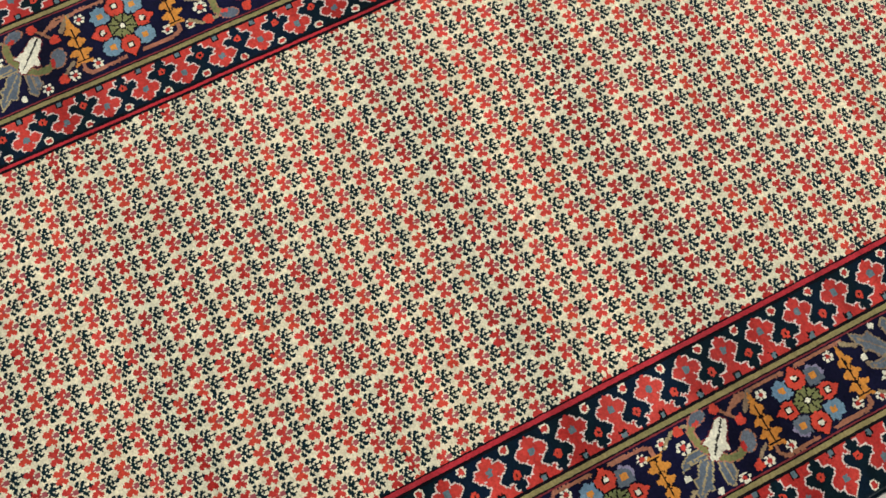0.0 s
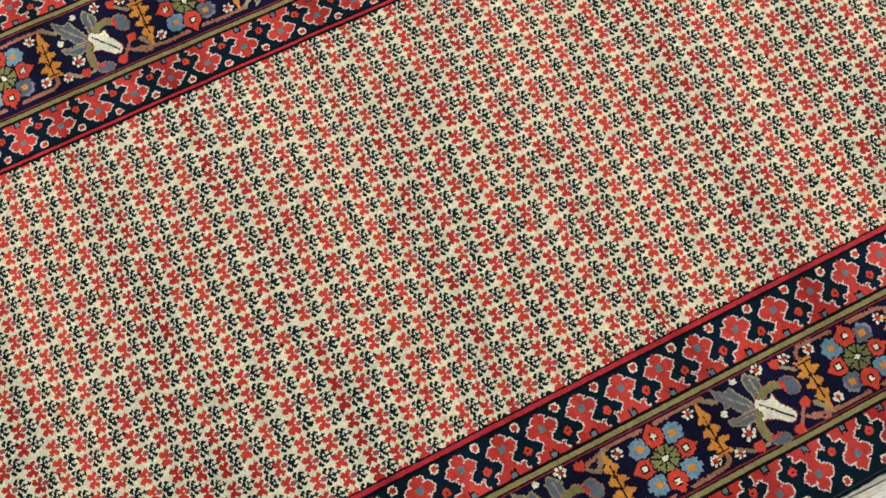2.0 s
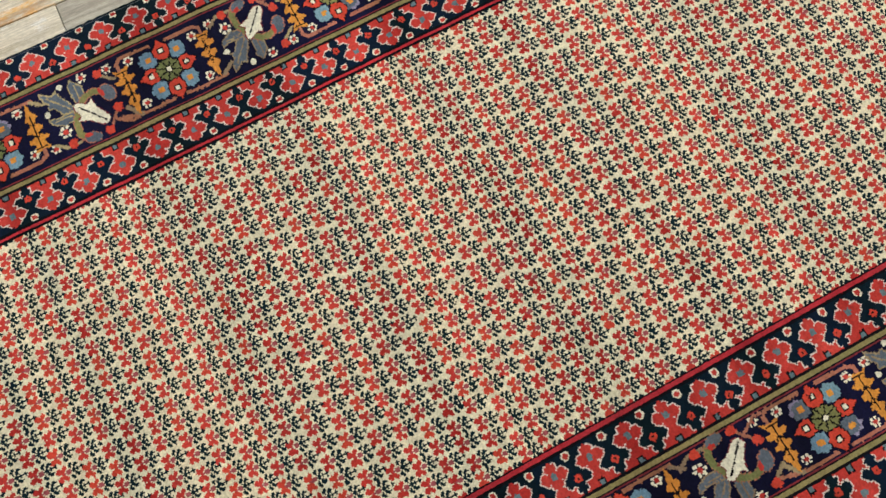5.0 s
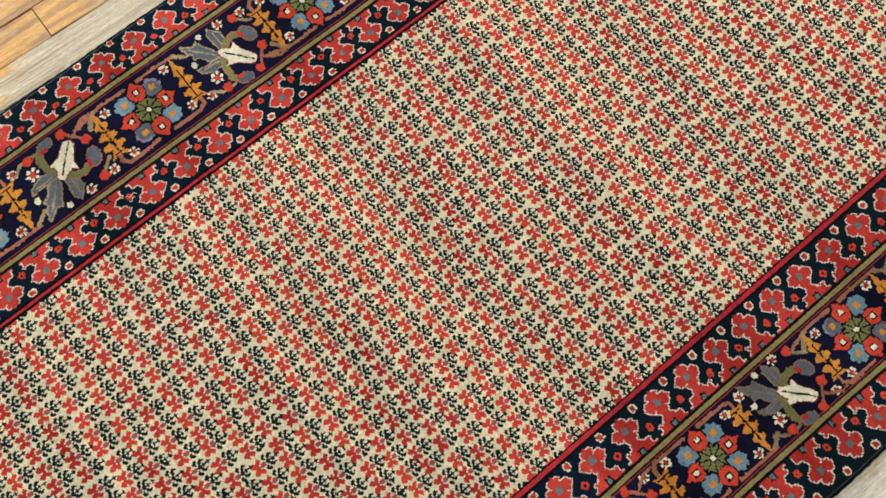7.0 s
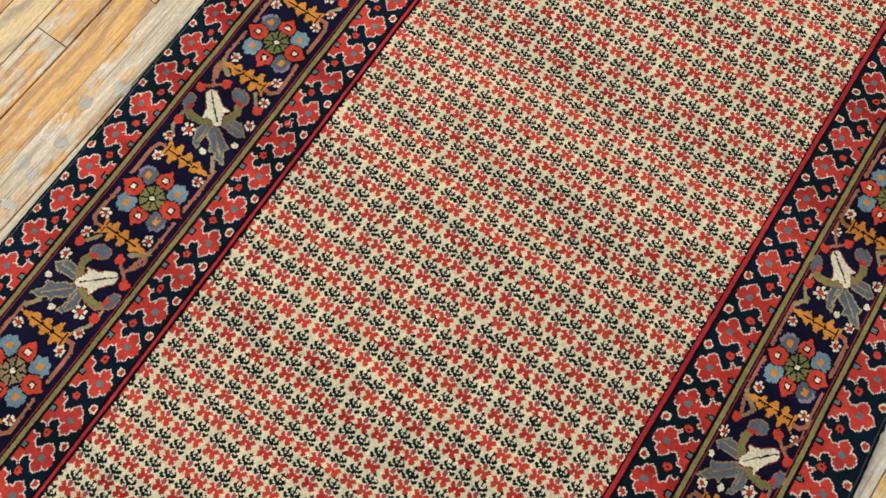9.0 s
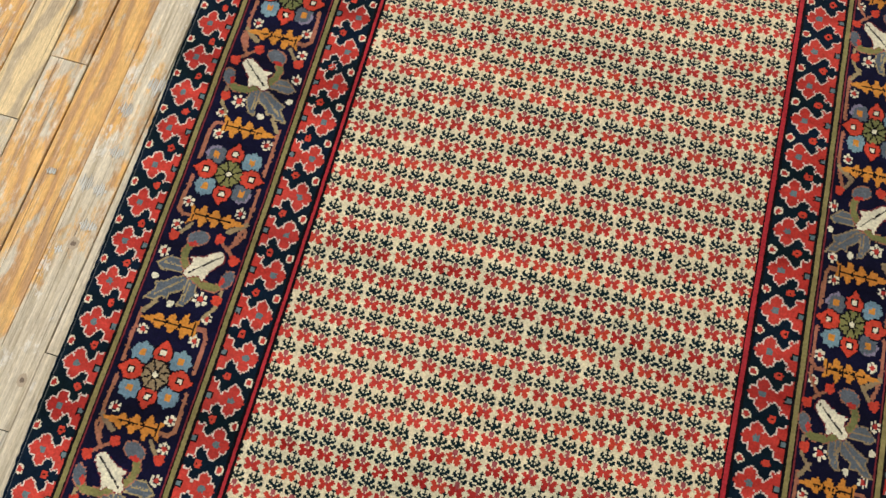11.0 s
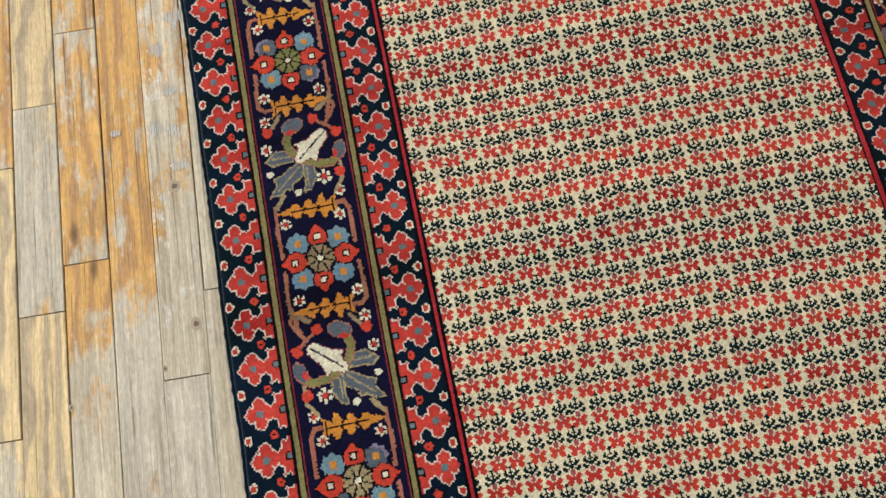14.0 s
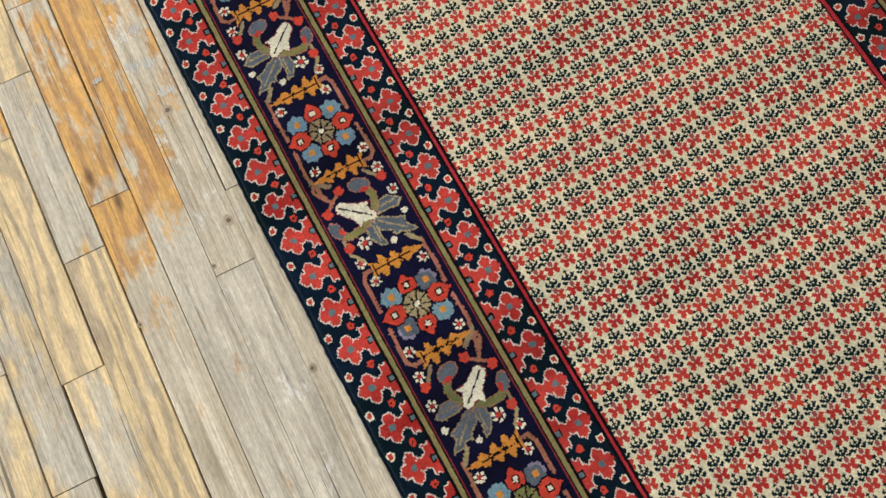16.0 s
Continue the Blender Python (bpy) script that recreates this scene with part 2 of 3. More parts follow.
# the east border's bands are a little narrower than the west border's
EAST_X = (0.302, 0.3765, 0.3850, 0.4860, 0.4940, 0.5680)
EAST_D = (0.0, 0.0675, 0.0762, 0.1985, 0.2072, 0.272)
KNOT = 0.002025
# where the rosettes sit along the two long borders, one step of the design apart
STEP = np.arange(-4, 11)
ROSE_W = np.array([-1.15, -0.862, -0.574, -0.284, 0.0, 0.290, 0.580, 0.851, 1.109, 1.380, 1.660, 1.939, 2.218, 2.497, 2.78])
ROSE_E = np.array([-1.135, -0.845, -0.560, -0.272, 0.010, 0.291, 0.572, 0.851, 1.110, 1.394, 1.673, 1.952, 2.219, 2.497, 2.78])
# the field's rows of flowers, 16 knots to a row, drift a little in their spacing along the rug
R0, R1, PER = -20, 97, 16


ROW_AT = np.array([-0.963, -0.233, -0.168, -0.106, -0.039, 0.031, 0.101, 0.164, 0.235, 0.304, 0.374, 0.442, 0.511, 0.573, 0.634, 0.696, 0.753,
                   0.812, 0.879, 0.942, 1.006, 1.065, 1.128, 1.186, 1.247, 1.317, 1.384, 1.449, 1.508, 1.568, 1.637, 1.701, 1.762, 1.825,
                   1.888, 1.956, 2.016, 2.085, 2.152, 2.217, 2.282, 2.342, 2.890])
ROW_NO = np.array([-22, *range(0, 82, 2), 98])


def row_y(r):
    return np.interp(r, ROW_NO, ROW_AT)


NX, NY = int(round((RUG_E - RUG_W) / KNOT)), (R1 - R0) * PER
xs = RUG_W + (np.arange(NX) + 0.5) * (RUG_E - RUG_W) / NX
rs = R0 + (np.arange(NY) + 0.5) / PER
EW, EE = np.interp(row_y(rs), ROSE_W, STEP), np.interp(row_y(rs), ROSE_E, STEP)
E0, E1 = max(EW[0], EE[0]), min(EW[-1], EE[-1])
X, R = np.meshgrid(xs, rs)
E = np.where(X < 0, EW[:, None], EE[:, None])
# the weaver's hand: each knot may fall a fraction to one side
hand = np.random.RandomState(21)
XJ, EJ = X + hand.normal(0, 0.0003, X.shape), E + hand.normal(0, 0.0010, E.shape)
C = np.full((NY, NX), ID["cream"], np.int32)
PID = np.zeros((NY, NX), np.int32)
PARTS = [("field", 0, "cream field with staggered rows of small red flowers")]


def new_part(name, parent_id, label=""):
    PARTS.append((name, parent_id, label))
    return len(PARTS) - 1


# field: one sprig, knot by knot, as on a weaver's cartoon (G leaf, R petal, P stem)
SPRIG = """
.....G......
....GGG.....
.....G......
..G..G..G...
.GG.GGG.GG..
.GGG.G.GGG..
..GGGGGGG...
GG..GGG..GG.
GGGG.G.GGGG.
.GG.PPP.GG..
....PPP.....
.RR.PPP.RR..
RRRR.P.RRRR.
.RRRRPRRRR..
..RRRRRRR...
.RRRR.RRRR..
.RRRR.RRRR..
..RR...RR...
............
""".split()
LETTER = {".": ID["cream"], "G": ID["green_black"], "R": ID["red"], "P": ID["mauve"]}
tile = np.array([[LETTER[c] for c in text] for text in SPRIG])
inside = (X > FIELD_W) & (X < FIELD_E)
row_f = R + 0.21
row = np.floor(row_f).astype(int)
down = 15 - np.clip(np.floor((row_f - row) * 16).astype(int), 0, 15)
PITCH = 12 * KNOT


def sprig_column(parity):
    c = (X + np.where(parity % 2 == 0, 0.2760, 0.2640)) / PITCH + 0.458
    return np.floor(c).astype(int), np.clip(np.floor((c - np.floor(c)) * 12).astype(int), 0, 11)


# hand-tied: each sprig sits a knot or so off its place, and now and then a knot is missed
COLS = 64
tied = np.random.RandomState(2)
OFF_X, OFF_Y = tied.choice((-1, 0, 0, 0, 0, 0, 0, 1), (R1 - R0 + 4, COLS)), tied.choice((-1, 0, 0, 0, 0, 0, 0, 1), (R1 - R0 + 4, COLS))
DEEP = tied.rand(R1 - R0 + 4, COLS) < 0.22


def sprig_knots(r, depth, c, across):
    """The wool of a knot that lies so deep and so far across in the sprig of row r and column c."""
    ri, ci = np.clip(r - R0 + 1, 0, R1 - R0 + 3), np.clip(c + COLS // 4, 0, COLS - 1)
    a, d = across + OFF_X[ri, ci], depth + OFF_Y[ri, ci]
    fits = (a >= 0) & (a < 12) & (d >= 0) & (d < 19)
    wool = np.where(fits, tile[np.clip(d, 0, 18), np.clip(a, 0, 11)], ID["cream"])
    return np.where((wool == ID["red"]) & DEEP[ri, ci], ID["scarlet"], wool)


col, in_col = sprig_column(row)
sprigs = sprig_knots(row, down, col, in_col)
# the tips of the petals hang a little way into the row beneath
col_up, in_up = sprig_column(row + 1)
hang = sprig_knots(row + 1, down + 16, col_up, in_up)
sprigs = np.where((down < 4) & (sprigs == ID["cream"]), hang, sprigs)
slips = tied.rand(NY, NX) < 0.03
sprigs = np.where(slips, np.roll(sprigs, 1, axis=1), sprigs)
C[inside] = sprigs[inside]
# the flowers of one stretch are parts of their own, the rest are one joined part
blossom = inside & (C != ID["cream"])
rest_of_flowers = new_part("flowers", 0, "rows of small red flowers with dark green leaves")
STUFF = {rest_of_flowers}
PID[blossom] = rest_of_flowers
for r in range(14, 26):
    for c in range(int(col[inside].min()), int(col[inside].max()) + 1):
        mask = blossom & (row == r) & (col == c)
        if mask.any():
            PID[mask] = new_part("flower", 0)


def ell(u, v, cu, cv, a, b, turn=0.0):
    c, s = math.cos(turn), math.sin(turn)
    p, q = (u - cu) * c + (v - cv) * s, (v - cv) * c - (u - cu) * s
    return (p / a) ** 2 + (q / b) ** 2 < 1


def poly(u, v, points):
    hit = np.zeros(u.shape, bool)
    for (x0, y0), (x1, y1) in zip(points, points[1:] + points[:1]):
        if y0 != y1:
            hit ^= ((y0 > v) != (y1 > v)) & (u < (x1 - x0) * (v - y0) / (y1 - y0) + x0)
    return hit


def line(u, v, points, w):
    hit = np.zeros(u.shape, bool)
    for (x0, y0), (x1, y1) in zip(points, points[1:]):
        dx, dy = x1 - x0, y1 - y0
        k = np.clip(((u - x0) * dx + (v - y0) * dy) / (dx * dx + dy * dy), 0, 1)
        hit |= (u - x0 - k * dx) ** 2 + (v - y0 - k * dy) ** 2 < (w / 2) ** 2
    return hit


PETAL_TURN = np.radians((0, 5, 10, 18, 27, 36, 41, 45))
PETAL_EDGE = (1.0, 0.92, 0.86, 0.83, 0.82, 0.70, 0.54, 0.42)


def star(u, v, across, along):
    """How far out a point lies in a blossom of four broad petals, each drawn out to a tip: below 1 is inside."""
    a, b = u / across, v / along
    th = np.abs(np.arctan2(b, a)) % (math.pi / 2)
    th = np.minimum(th, math.pi / 2 - th)
    return np.hypot(a, b) / np.interp(th, PETAL_TURN, PETAL_EDGE)


class Patch:
    """A window of the knot grid round one motif, in millimetres, which may be mirrored."""

    def __init__(self, cx, ce, flip=1, half_x=0.056, half_e=0.36):
        i0, i1 = np.searchsorted(xs, (cx - half_x, cx + half_x))
        j0, j1 = np.searchsorted(EW if cx < 0 else EE, (ce - half_e, ce + half_e))
        self.at = (slice(j0, j1), slice(i0, i1))
        self.u = (XJ[self.at] - cx) * 1000 * flip * (1.0 if cx < 0 else 1.12)
        self.v = (EJ[self.at] - ce) * 285

    def put(self, mask, wool, pid=None):
        C[self.at][mask] = ID[wool]
        if pid is not None:
            PID[self.at][mask] = pid


def small_flower(p, cu, cv, pid, r=8.0):
    for k in range(6):
        a = k * math.pi / 3 + 0.5
        p.put(ell(p.u, p.v, cu + 0.74 * r * math.cos(a), cv + 0.74 * r * math.sin(a), r * 0.29, r * 0.29), "ivory", pid)
    p.put(ell(p.u, p.v, cu, cv, r * 0.42, r * 0.42), "border_red", pid)


LEAF = [(-2, 3), (-6, 15), (3, 10), (9, 6), (13, 17), (18, 15), (20, 7), (27, 5), (30, 14), (36, 12), (38, 6), (45, 5), (48, 11), (54, 9), (57, 5), (65, 4), (76, 0)]


def toothed_leaf(p, u0, v0, length, pid, turn=1):
    """An amber leaf with toothed edges that tapers to its tip, with a barred midrib and two pairs of veins."""
    a, b = (p.u - u0) * 72.0 / length, (p.v - v0) * turn
    edge = LEAF + [(x - 2, -0.92 * y) for x, y in LEAF[-2::-1]]
    p.put(poly(a, b, edge), "orange", pid)
    p.put(line(a, b, [(1, 0), (54, 0)], 2.3), "black", pid)
    p.put(line(a, b, [(1, -8), (1, 8)], 2.3), "black", pid)
    for k in (17, 36):
        p.put(line(a, b, [(k + 8, 6.5), (k, 0), (k + 8, -6.5)], 2.1), "black", pid)


def rosette(cx, ce, flip, border, brown):
    p = Patch(cx, ce, flip)
    u, v = p.u, p.v
    vine = new_part("vine", border)
    for pts in ([(-20, 70), (-42, 70), (-47, 60), (-48, 14)], [(-48, -14), (-50, -62), (-42, -70), (-28, -69)],
                [(48, 78), (49, 40), (48, 10)], [(48, -12), (49, -52), (44, -78), (40, -92)]):
        p.put(line(u, v, pts, 5.5), "rust", vine)
    p.put(line(u, v, [(34, 92), (46, 76)], 6), "tan", vine)
    p.put(line(u, v, [(28, -80), (48, -64)], 7), "tan", vine)
    for cv, u0, ln, turn in ((68, -28, 72, 1), (-66, -28, 72, -1)):
        toothed_leaf(p, u0, cv, ln, new_part("leaf", border), turn)
    ros = new_part("rosette", border)
    for side in (-1, 1):
        for end in (-1, 1):
            # blue blossoms in the corners, scalloped, with a paler heart
            cu, cv = 26.5 * side, 23.5 * end
            tint = "slate" if (side * end + int(round(ce))) % 3 == 0 else "sky_blue"
            for q in range(8):
                a = q * math.pi / 4
                out = math.cos(a) * side + math.sin(a) * end > 0.5
                p.put(ell(u, v, cu + 10.0 * math.cos(a), cv + 10.0 * math.sin(a), 4.9, 4.9), "lilac" if out and tint == "slate" else tint, ros)
            p.put(ell(u, v, cu, cv, 10.5, 10.5), tint, ros)
            p.put(np.maximum(np.abs(u - cu), np.abs(v - cv)) < 4.3, "orange", ros)
    for turn, far, along, across in ((0, 33.5, 17, 13.5), (1, 29.5, 16, 12.5), (2, 33.5, 17, 13.5), (3, 29.5, 16, 12.5)):
        # red petals: broad shields that come to a point outwards
        c, s_ = (1, 0, -1, 0)[turn], (0, 1, 0, -1)[turn]
        a, b = u * c + v * s_ - far, v * c - u * s_
        shield = [(-along, -3), (-along * 0.8, -8), (-along * 0.2, -across), (along * 0.3, -across * 0.9), (along * 0.62, -across * 0.45), (along * 1.1, 0)]
        shield += [(x, -y) for x, y in shield[-2::-1]]
        p.put(line(a, b, shield + shield[:1], 3.2), "black", ros)
        p.put(poly(a, b, shield), "scarlet", ros)
        p.put(np.maximum(np.abs(a), np.abs(b)) < 5.0, "black", ros)
        p.put(np.maximum(np.abs(a), np.abs(b)) < 3.1, "ivory", ros)
    r = np.hypot(u, v / 1.05)
    th = np.arctan2(v, u)
    wave = np.abs(((th / (math.pi / 4)) % 1) - 0.5) * 2
    core = r < 18.6 - 3.2 * wave ** 2
    p.put(r < 20.4 - 3.2 * wave ** 2, "black", ros)
    p.put(core, "tan" if brown else "moss", ros)
    p.put(core & (np.abs(((th / (math.pi / 4) + 0.5) % 1) - 0.5) * r * 0.785 > 0.5 * r * 0.785 - 1.1) & (r > 5), "black", ros)
    p.put(r < 5.4, "black", ros)
    p.put(r < 3.6, "ivory", ros)
    for cu, cv in ((-40, 86), (-34, 54), (38, 53), (-40, -51), (35, -51), (-44, -86)):
        small_flower(p, cu, cv, new_part("small_flower", border), 7.8)


def tulip(cx, ce, flip, border):
    p = Patch(cx, ce, flip, half_e=0.26)
    u, v = p.u, p.v
    vine = new_part("vine", border)
    p.put(line(u, v, [(34, 38), (43, 50), (50, 62), (49, 78)], 4.5), "rust", vine)
    p.put(line(u, v, [(22, 48), (34, 39), (48, 28)], 4.2), "rust", vine)
    p.put(line(u, v, [(-40, 42), (-30, 54), (-24, 62)], 5), "tan", vine)
    p.put(line(u, v, [(46, -18), (46, -40), (34, -56)], 5), "tan", vine)
    for cu, cv in ((48, 26), (20, 50), (-43, 41), (44, -31)):
        p.put(ell(u, v, cu, cv, 7.0, 6.5, 0.5) | ell(u, v, cu - 3, cv + 4, 3.5, 4) | ell(u, v, cu + 4, cv + 2, 3.5, 4), "scarlet", vine)
    t = new_part("tulip", border)
    for pts in ([(-13, 10), (-36, 13), (-51, 0), (-43, -7), (-9, -4)],
                [(-7, -8), (-20, -14), (-33, -22), (-44, -26), (-40, -34), (-52, -50), (-36, -48), (-30, -42), (-21, -44), (-20, -36), (-6, -28), (0, -12)],
                [(-4, -12), (-2, -35), (-6, -50), (3, -48), (13, -30), (9, -10)]):
        p.put(poly(u, v, pts), "slate", t)
        p.put(line(u, v, pts + pts[:1], 2.2), "tan", t)
    for pts in ([(-14, 3), (-42, 3)], [(-8, -14), (-40, -42)], [(2, -16), (1, -42)]):
        p.put(line(u, v, pts, 2.2), "tan", t)
    for pts in ([(-8, 0), (-17, 11), (-20, 24), (-15, 36)], [(4, -8), (18, -15), (35, -16), (45, -9)]):
        p.put(line(u, v, pts, 11.5), "rust", t)
        p.put(line(u, v, pts, 9), "moss", t)
    p.put(ell(u, v, -9, 45, 16, 11, 0.35), "rust", t)
    p.put(ell(u, v, -9, 45, 14.5, 9.5, 0.35), "slate", t)
    p.put(ell(u, v, -13, 36, 7, 3.5, 0.2), "border_red", t)
    p.put(ell(u, v, 48, 0, 9, 14, -0.3), "rust", t)
    p.put(ell(u, v, 48, 0, 7.8, 12.5, -0.3), "slate", t)
    p.put(ell(u, v, 42, -5, 3.2, 6, -0.3), "border_red", t)
    # the bell: round where the stalk holds it, flaring to two horns, then drawn to a point
    along, across = (33 - u) * 0.755 + (30 - v) * 0.656, (u - 33) * 0.656 - (v - 30) * 0.755
    bell = [(0, 4), (4, 8), (14, 9.5), (26, 11), (33, 15), (40, 19), (40, 11), (46, 8), (56, 5), (57, 0)]
    bell = bell + [(x, -y) for x, y in bell[::-1]]
    p.put(line(along, across, bell + bell[:1], 2.6), "maroon", t)
    p.put(poly(along, across, bell), "ivory", t)
    p.put(line(along, across, [(3, 0), (50, 0)], 2.3), "black", t)
    for cu, cv in ((-48, -18), (-15, -49)):
        p.put(ell(u, v, cu, cv, 4.6, 4.6), "ivory", new_part("white_dot", border))
    small_flower(p, 22, -34, new_part("small_flower", border), 10)
    small_flower(p, -48, 17, new_part("small_flower", border), 8)


def long_border(west):
    """The stripes, guards and main band along one long side; d runs outwards from the field in metres."""
    D = (FIELD_W - X) if west else np.interp(X, EAST_X, EAST_D)
    here = X < FIELD_W if west else X > FIELD_E

    def fx(d):
        return FIELD_W - d if west else float(np.interp(d, EAST_D, EAST_X))

    def band(lo, hi, wool, pid):
        mask = here & (D >= lo) & (D < hi)
        C[mask], PID[mask] = ID[wool], pid
    stripe = new_part("stripe", -1, "thin red stripe edged in black")
    inner = new_part("guard_border", -1, "narrow guard border of interlocking red and navy blossoms")
    main = new_part("main_border", -1, "dark blue main border with rosettes, tulips and amber leaves")
    outer = new_part("guard_border", -1, "narrow guard border of interlocking red and navy blossoms")
    band(0, 0.0118, "black", stripe)
    band(0.0032, 0.0084, "stripe_red", stripe)
    for lo, hi, sign, pid, phase in ((0.0125, 0.066, 1, inner, -0.024), (0.209, 0.30, -1, outer, -0.040)):
        mid, red_c, navy_c = (0.0395, 0.0315, 0.0465) if sign > 0 else (0.2345, 0.2420, 0.2285)
        red_size, navy_size = ((0.0180, 0.0215), (0.0208, 0.0242)) if sign > 0 else ((0.0190, 0.0215), (0.0215, 0.0242))
        band(lo, hi, "navy", pid)
        red = here & (D >= lo) & (D < hi) & ((D - mid) * sign > 0)
        navy_star, red_star = np.full(red.shape, 9.0), np.full(red.shape, 9.0)
        n0, n1 = int(math.floor(E0 * 5)), int(math.ceil(E1 * 5))
        stars = []
        for k in range(n0, n1):
            e = k / 5 + phase
            j0, j1 = np.searchsorted(EW if west else EE, (e - 0.12, e + 0.20))
            if j1 - j0 < 3:
                continue
            s = slice(j0, j1)
            v = (EJ[s] - e) * 0.285
            red_star[s] = np.minimum(red_star[s], star(D[s] - red_c, v, *red_size))
            navy_star[s] = np.minimum(navy_star[s], star(D[s] - navy_c, v - 0.0285, *navy_size))
            stars.append((k, e, s))
        inband = here & (D >= lo) & (D < hi)
        red = np.where(np.minimum(red_star, navy_star) < 1, red_star < navy_star, red) & inband
        navy = inband & ~red
        edge = np.zeros_like(red)
        edge[1:] |= red[:-1]
        edge[:-1] |= red[1:]
        edge[:, 1:] |= red[:, :-1]
        edge[:, :-1] |= red[:, 1:]
        C[red] = ID["border_red"]
        far = (D > 0.016) & (D < 0.0625) if sign > 0 else (D > 0.2125) & (D < 0.268)
        C[navy & edge & far] = ID["outline"]
        for k, e, s in stars:
            v, d = (EJ[s] - e) * 0.285, D[s] + XJ[s] - X[s]
            rs = (star(d - red_c, v, *red_size) < 1) & red[s]
            ns = (star(d - navy_c, v - 0.0285, *navy_size) < 1) & navy[s]
            for mask, name in ((rs, "red_blossom"), (ns, "navy_blossom")):
                PID[s][mask] = new_part(name, pid)
            hh = here[s]
            C[s][(np.maximum(np.abs(d - red_c), np.abs(v)) < 0.0042) & (np.abs(d - red_c) + np.abs(v) < 0.0070) & hh] = ID["teal"]
            C[s][ell(d, v, navy_c, 0.0285, 0.0050, 0.0052) & hh] = ID["scarlet"]
            C[s][ell(d, v, navy_c, 0.0285, 0.0013, 0.0014) & hh] = ID["black"]
            dot = 0.0170 if sign > 0 else 0.2615
            ring = ell(d, v, dot, 0.027, 0.0056, 0.0060) & hh & inband[s]
            C[s][ring] = ID["ivory"]
            C[s][ell(d, v, dot, 0.027, 0.0037, 0.0041) & hh & inband[s]] = ID["border_red"]
            blue = 0.0620 if sign > 0 else 0.2130
            C[s][(np.maximum(np.abs(d - blue), np.abs(v)) < 0.0050) & hh & inband[s]] = ID["black"]
            C[s][(np.maximum(np.abs(d - blue), np.abs(v)) < 0.0031) & hh & inband[s]] = ID["teal"]
    band(0.065, 0.084, "black", main)
    band(0.0685, 0.0750, "olive", main)
    band(0.0775, 0.0795, "maroon", main)
    band(0.0795, 0.0830, "ink", main)
    band(0.083, 0.192, "ink", main)
    band(0.192, 0.210, "black", main)
    band(0.1920, 0.1955, "ink", main)
    band(0.1955, 0.1975, "maroon", main)
    band(0.1995, 0.2060, "olive", main)
    cx = fx(0.1375)
    lean_right = {0, 2, 4, 6, 8, -2} if west else {1, 3, 5, 6, 8, -1}
    for j in range(int(E0), int(E1) + 1):
        flip = 1 if (j % 2) == 1 else -1
        rosette(cx, j, flip, main, west and j in (0, -1))
    for j in range(int(E0), int(E1)):
        tulip(cx, j + 0.5, 1 if j in lean_right else -1, main)


long_border(True)
long_border(False)

# vertices: the knots' corners, drawn a little out of true by the weaver's hand
gx = RUG_W + np.arange(NX + 1) * (RUG_E - RUG_W) / NX
GX, GR = np.meshgrid(gx, R0 + np.arange(NY + 1) / PER)
share = np.clip((GX - FIELD_W) / (FIELD_E - FIELD_W), 0, 1)
GY = row_y(GR)


def wobble(a, b, seed, waves=7, lo=2.0, hi=14.0):
    rng = np.random.RandomState(seed)
    out = np.zeros(a.shape)
    for _ in range(waves):
        f, th, ph = rng.uniform(lo, hi), rng.uniform(0, 2 * math.pi), rng.uniform(0, 2 * math.pi)
        out += np.sin(f * (a * math.cos(th) + b * math.sin(th)) + ph) * lo / f
    return out / waves ** 0.5


VX = GX + 0.0022 * wobble(GX, GY, 3) + 0.001 * share - 0.012 * np.exp(-((GY - 0.80) / 0.35) ** 2) * np.clip((GX - FIELD_E) / (RUG_E - FIELD_E), 0, 1)
VY = GY + 0.0030 * wobble(GX * 1.6, GY, 5)
VX += 0.0012 * wobble(GX * 0.1, GY, 9, 6, 25, 90) * np.clip(np.abs(GX) - 0.45, 0, 0.1) * 10
rim = np.minimum(np.minimum(GX - RUG_W, RUG_E - GX), np.minimum(GR - R0, R1 - GR) * 0.03)
ripple = 0.0012 * wobble(GX * 0.4, GY * 2.0, 11, 8, 4, 30) + 0.0008 * wobble(GX * 0.25, GY * 3, 12, 6, 14, 40)
VZ = TOP * np.sqrt(np.clip(rim / 0.006, 0, 1)) + (ripple + 0.0020) * np.clip(rim / 0.05, 0, 1)
JIT = np.random.RandomState(6)
VX += JIT.uniform(-0.00042, 0.00042, VX.shape)
VY += JIT.uniform(-0.00042, 0.00042, VY.shape)
VZ += np.random.RandomState(4).uniform(-0.00022, 0.00022, VZ.shape) + 0.0005
verts = np.stack([VX, VY, VZ], -1).reshape(-1, 3)
jj, ii = np.meshgrid(np.arange(NY), np.arange(NX), indexing="ij")
base = (jj * (NX + 1) + ii).ravel()
quads = np.stack([base, base + 1, base + NX + 2, base + NX + 1], -1)


def grid_mesh(name, faces, wools):
    used, loops = np.unique(faces.ravel(), return_inverse=True)
    kinds, slot = np.unique(wools, return_inverse=True)
    me = bpy.data.meshes.new(name)
    me.vertices.add(len(used))
    me.vertices.foreach_set("co", verts[used].astype(np.float32).ravel())
    me.loops.add(len(loops))
    me.loops.foreach_set("vertex_index", loops.astype(np.int32).ravel())
    me.polygons.add(len(faces))
    me.polygons.foreach_set("loop_start", np.arange(0, 4 * len(faces), 4, dtype=np.int32))
    for k in kinds:
        me.materials.append(WOOL[k])
    me.polygons.foreach_set("material_index", slot.astype(np.int32).ravel())
    me.update(calc_edges=True)
    return me


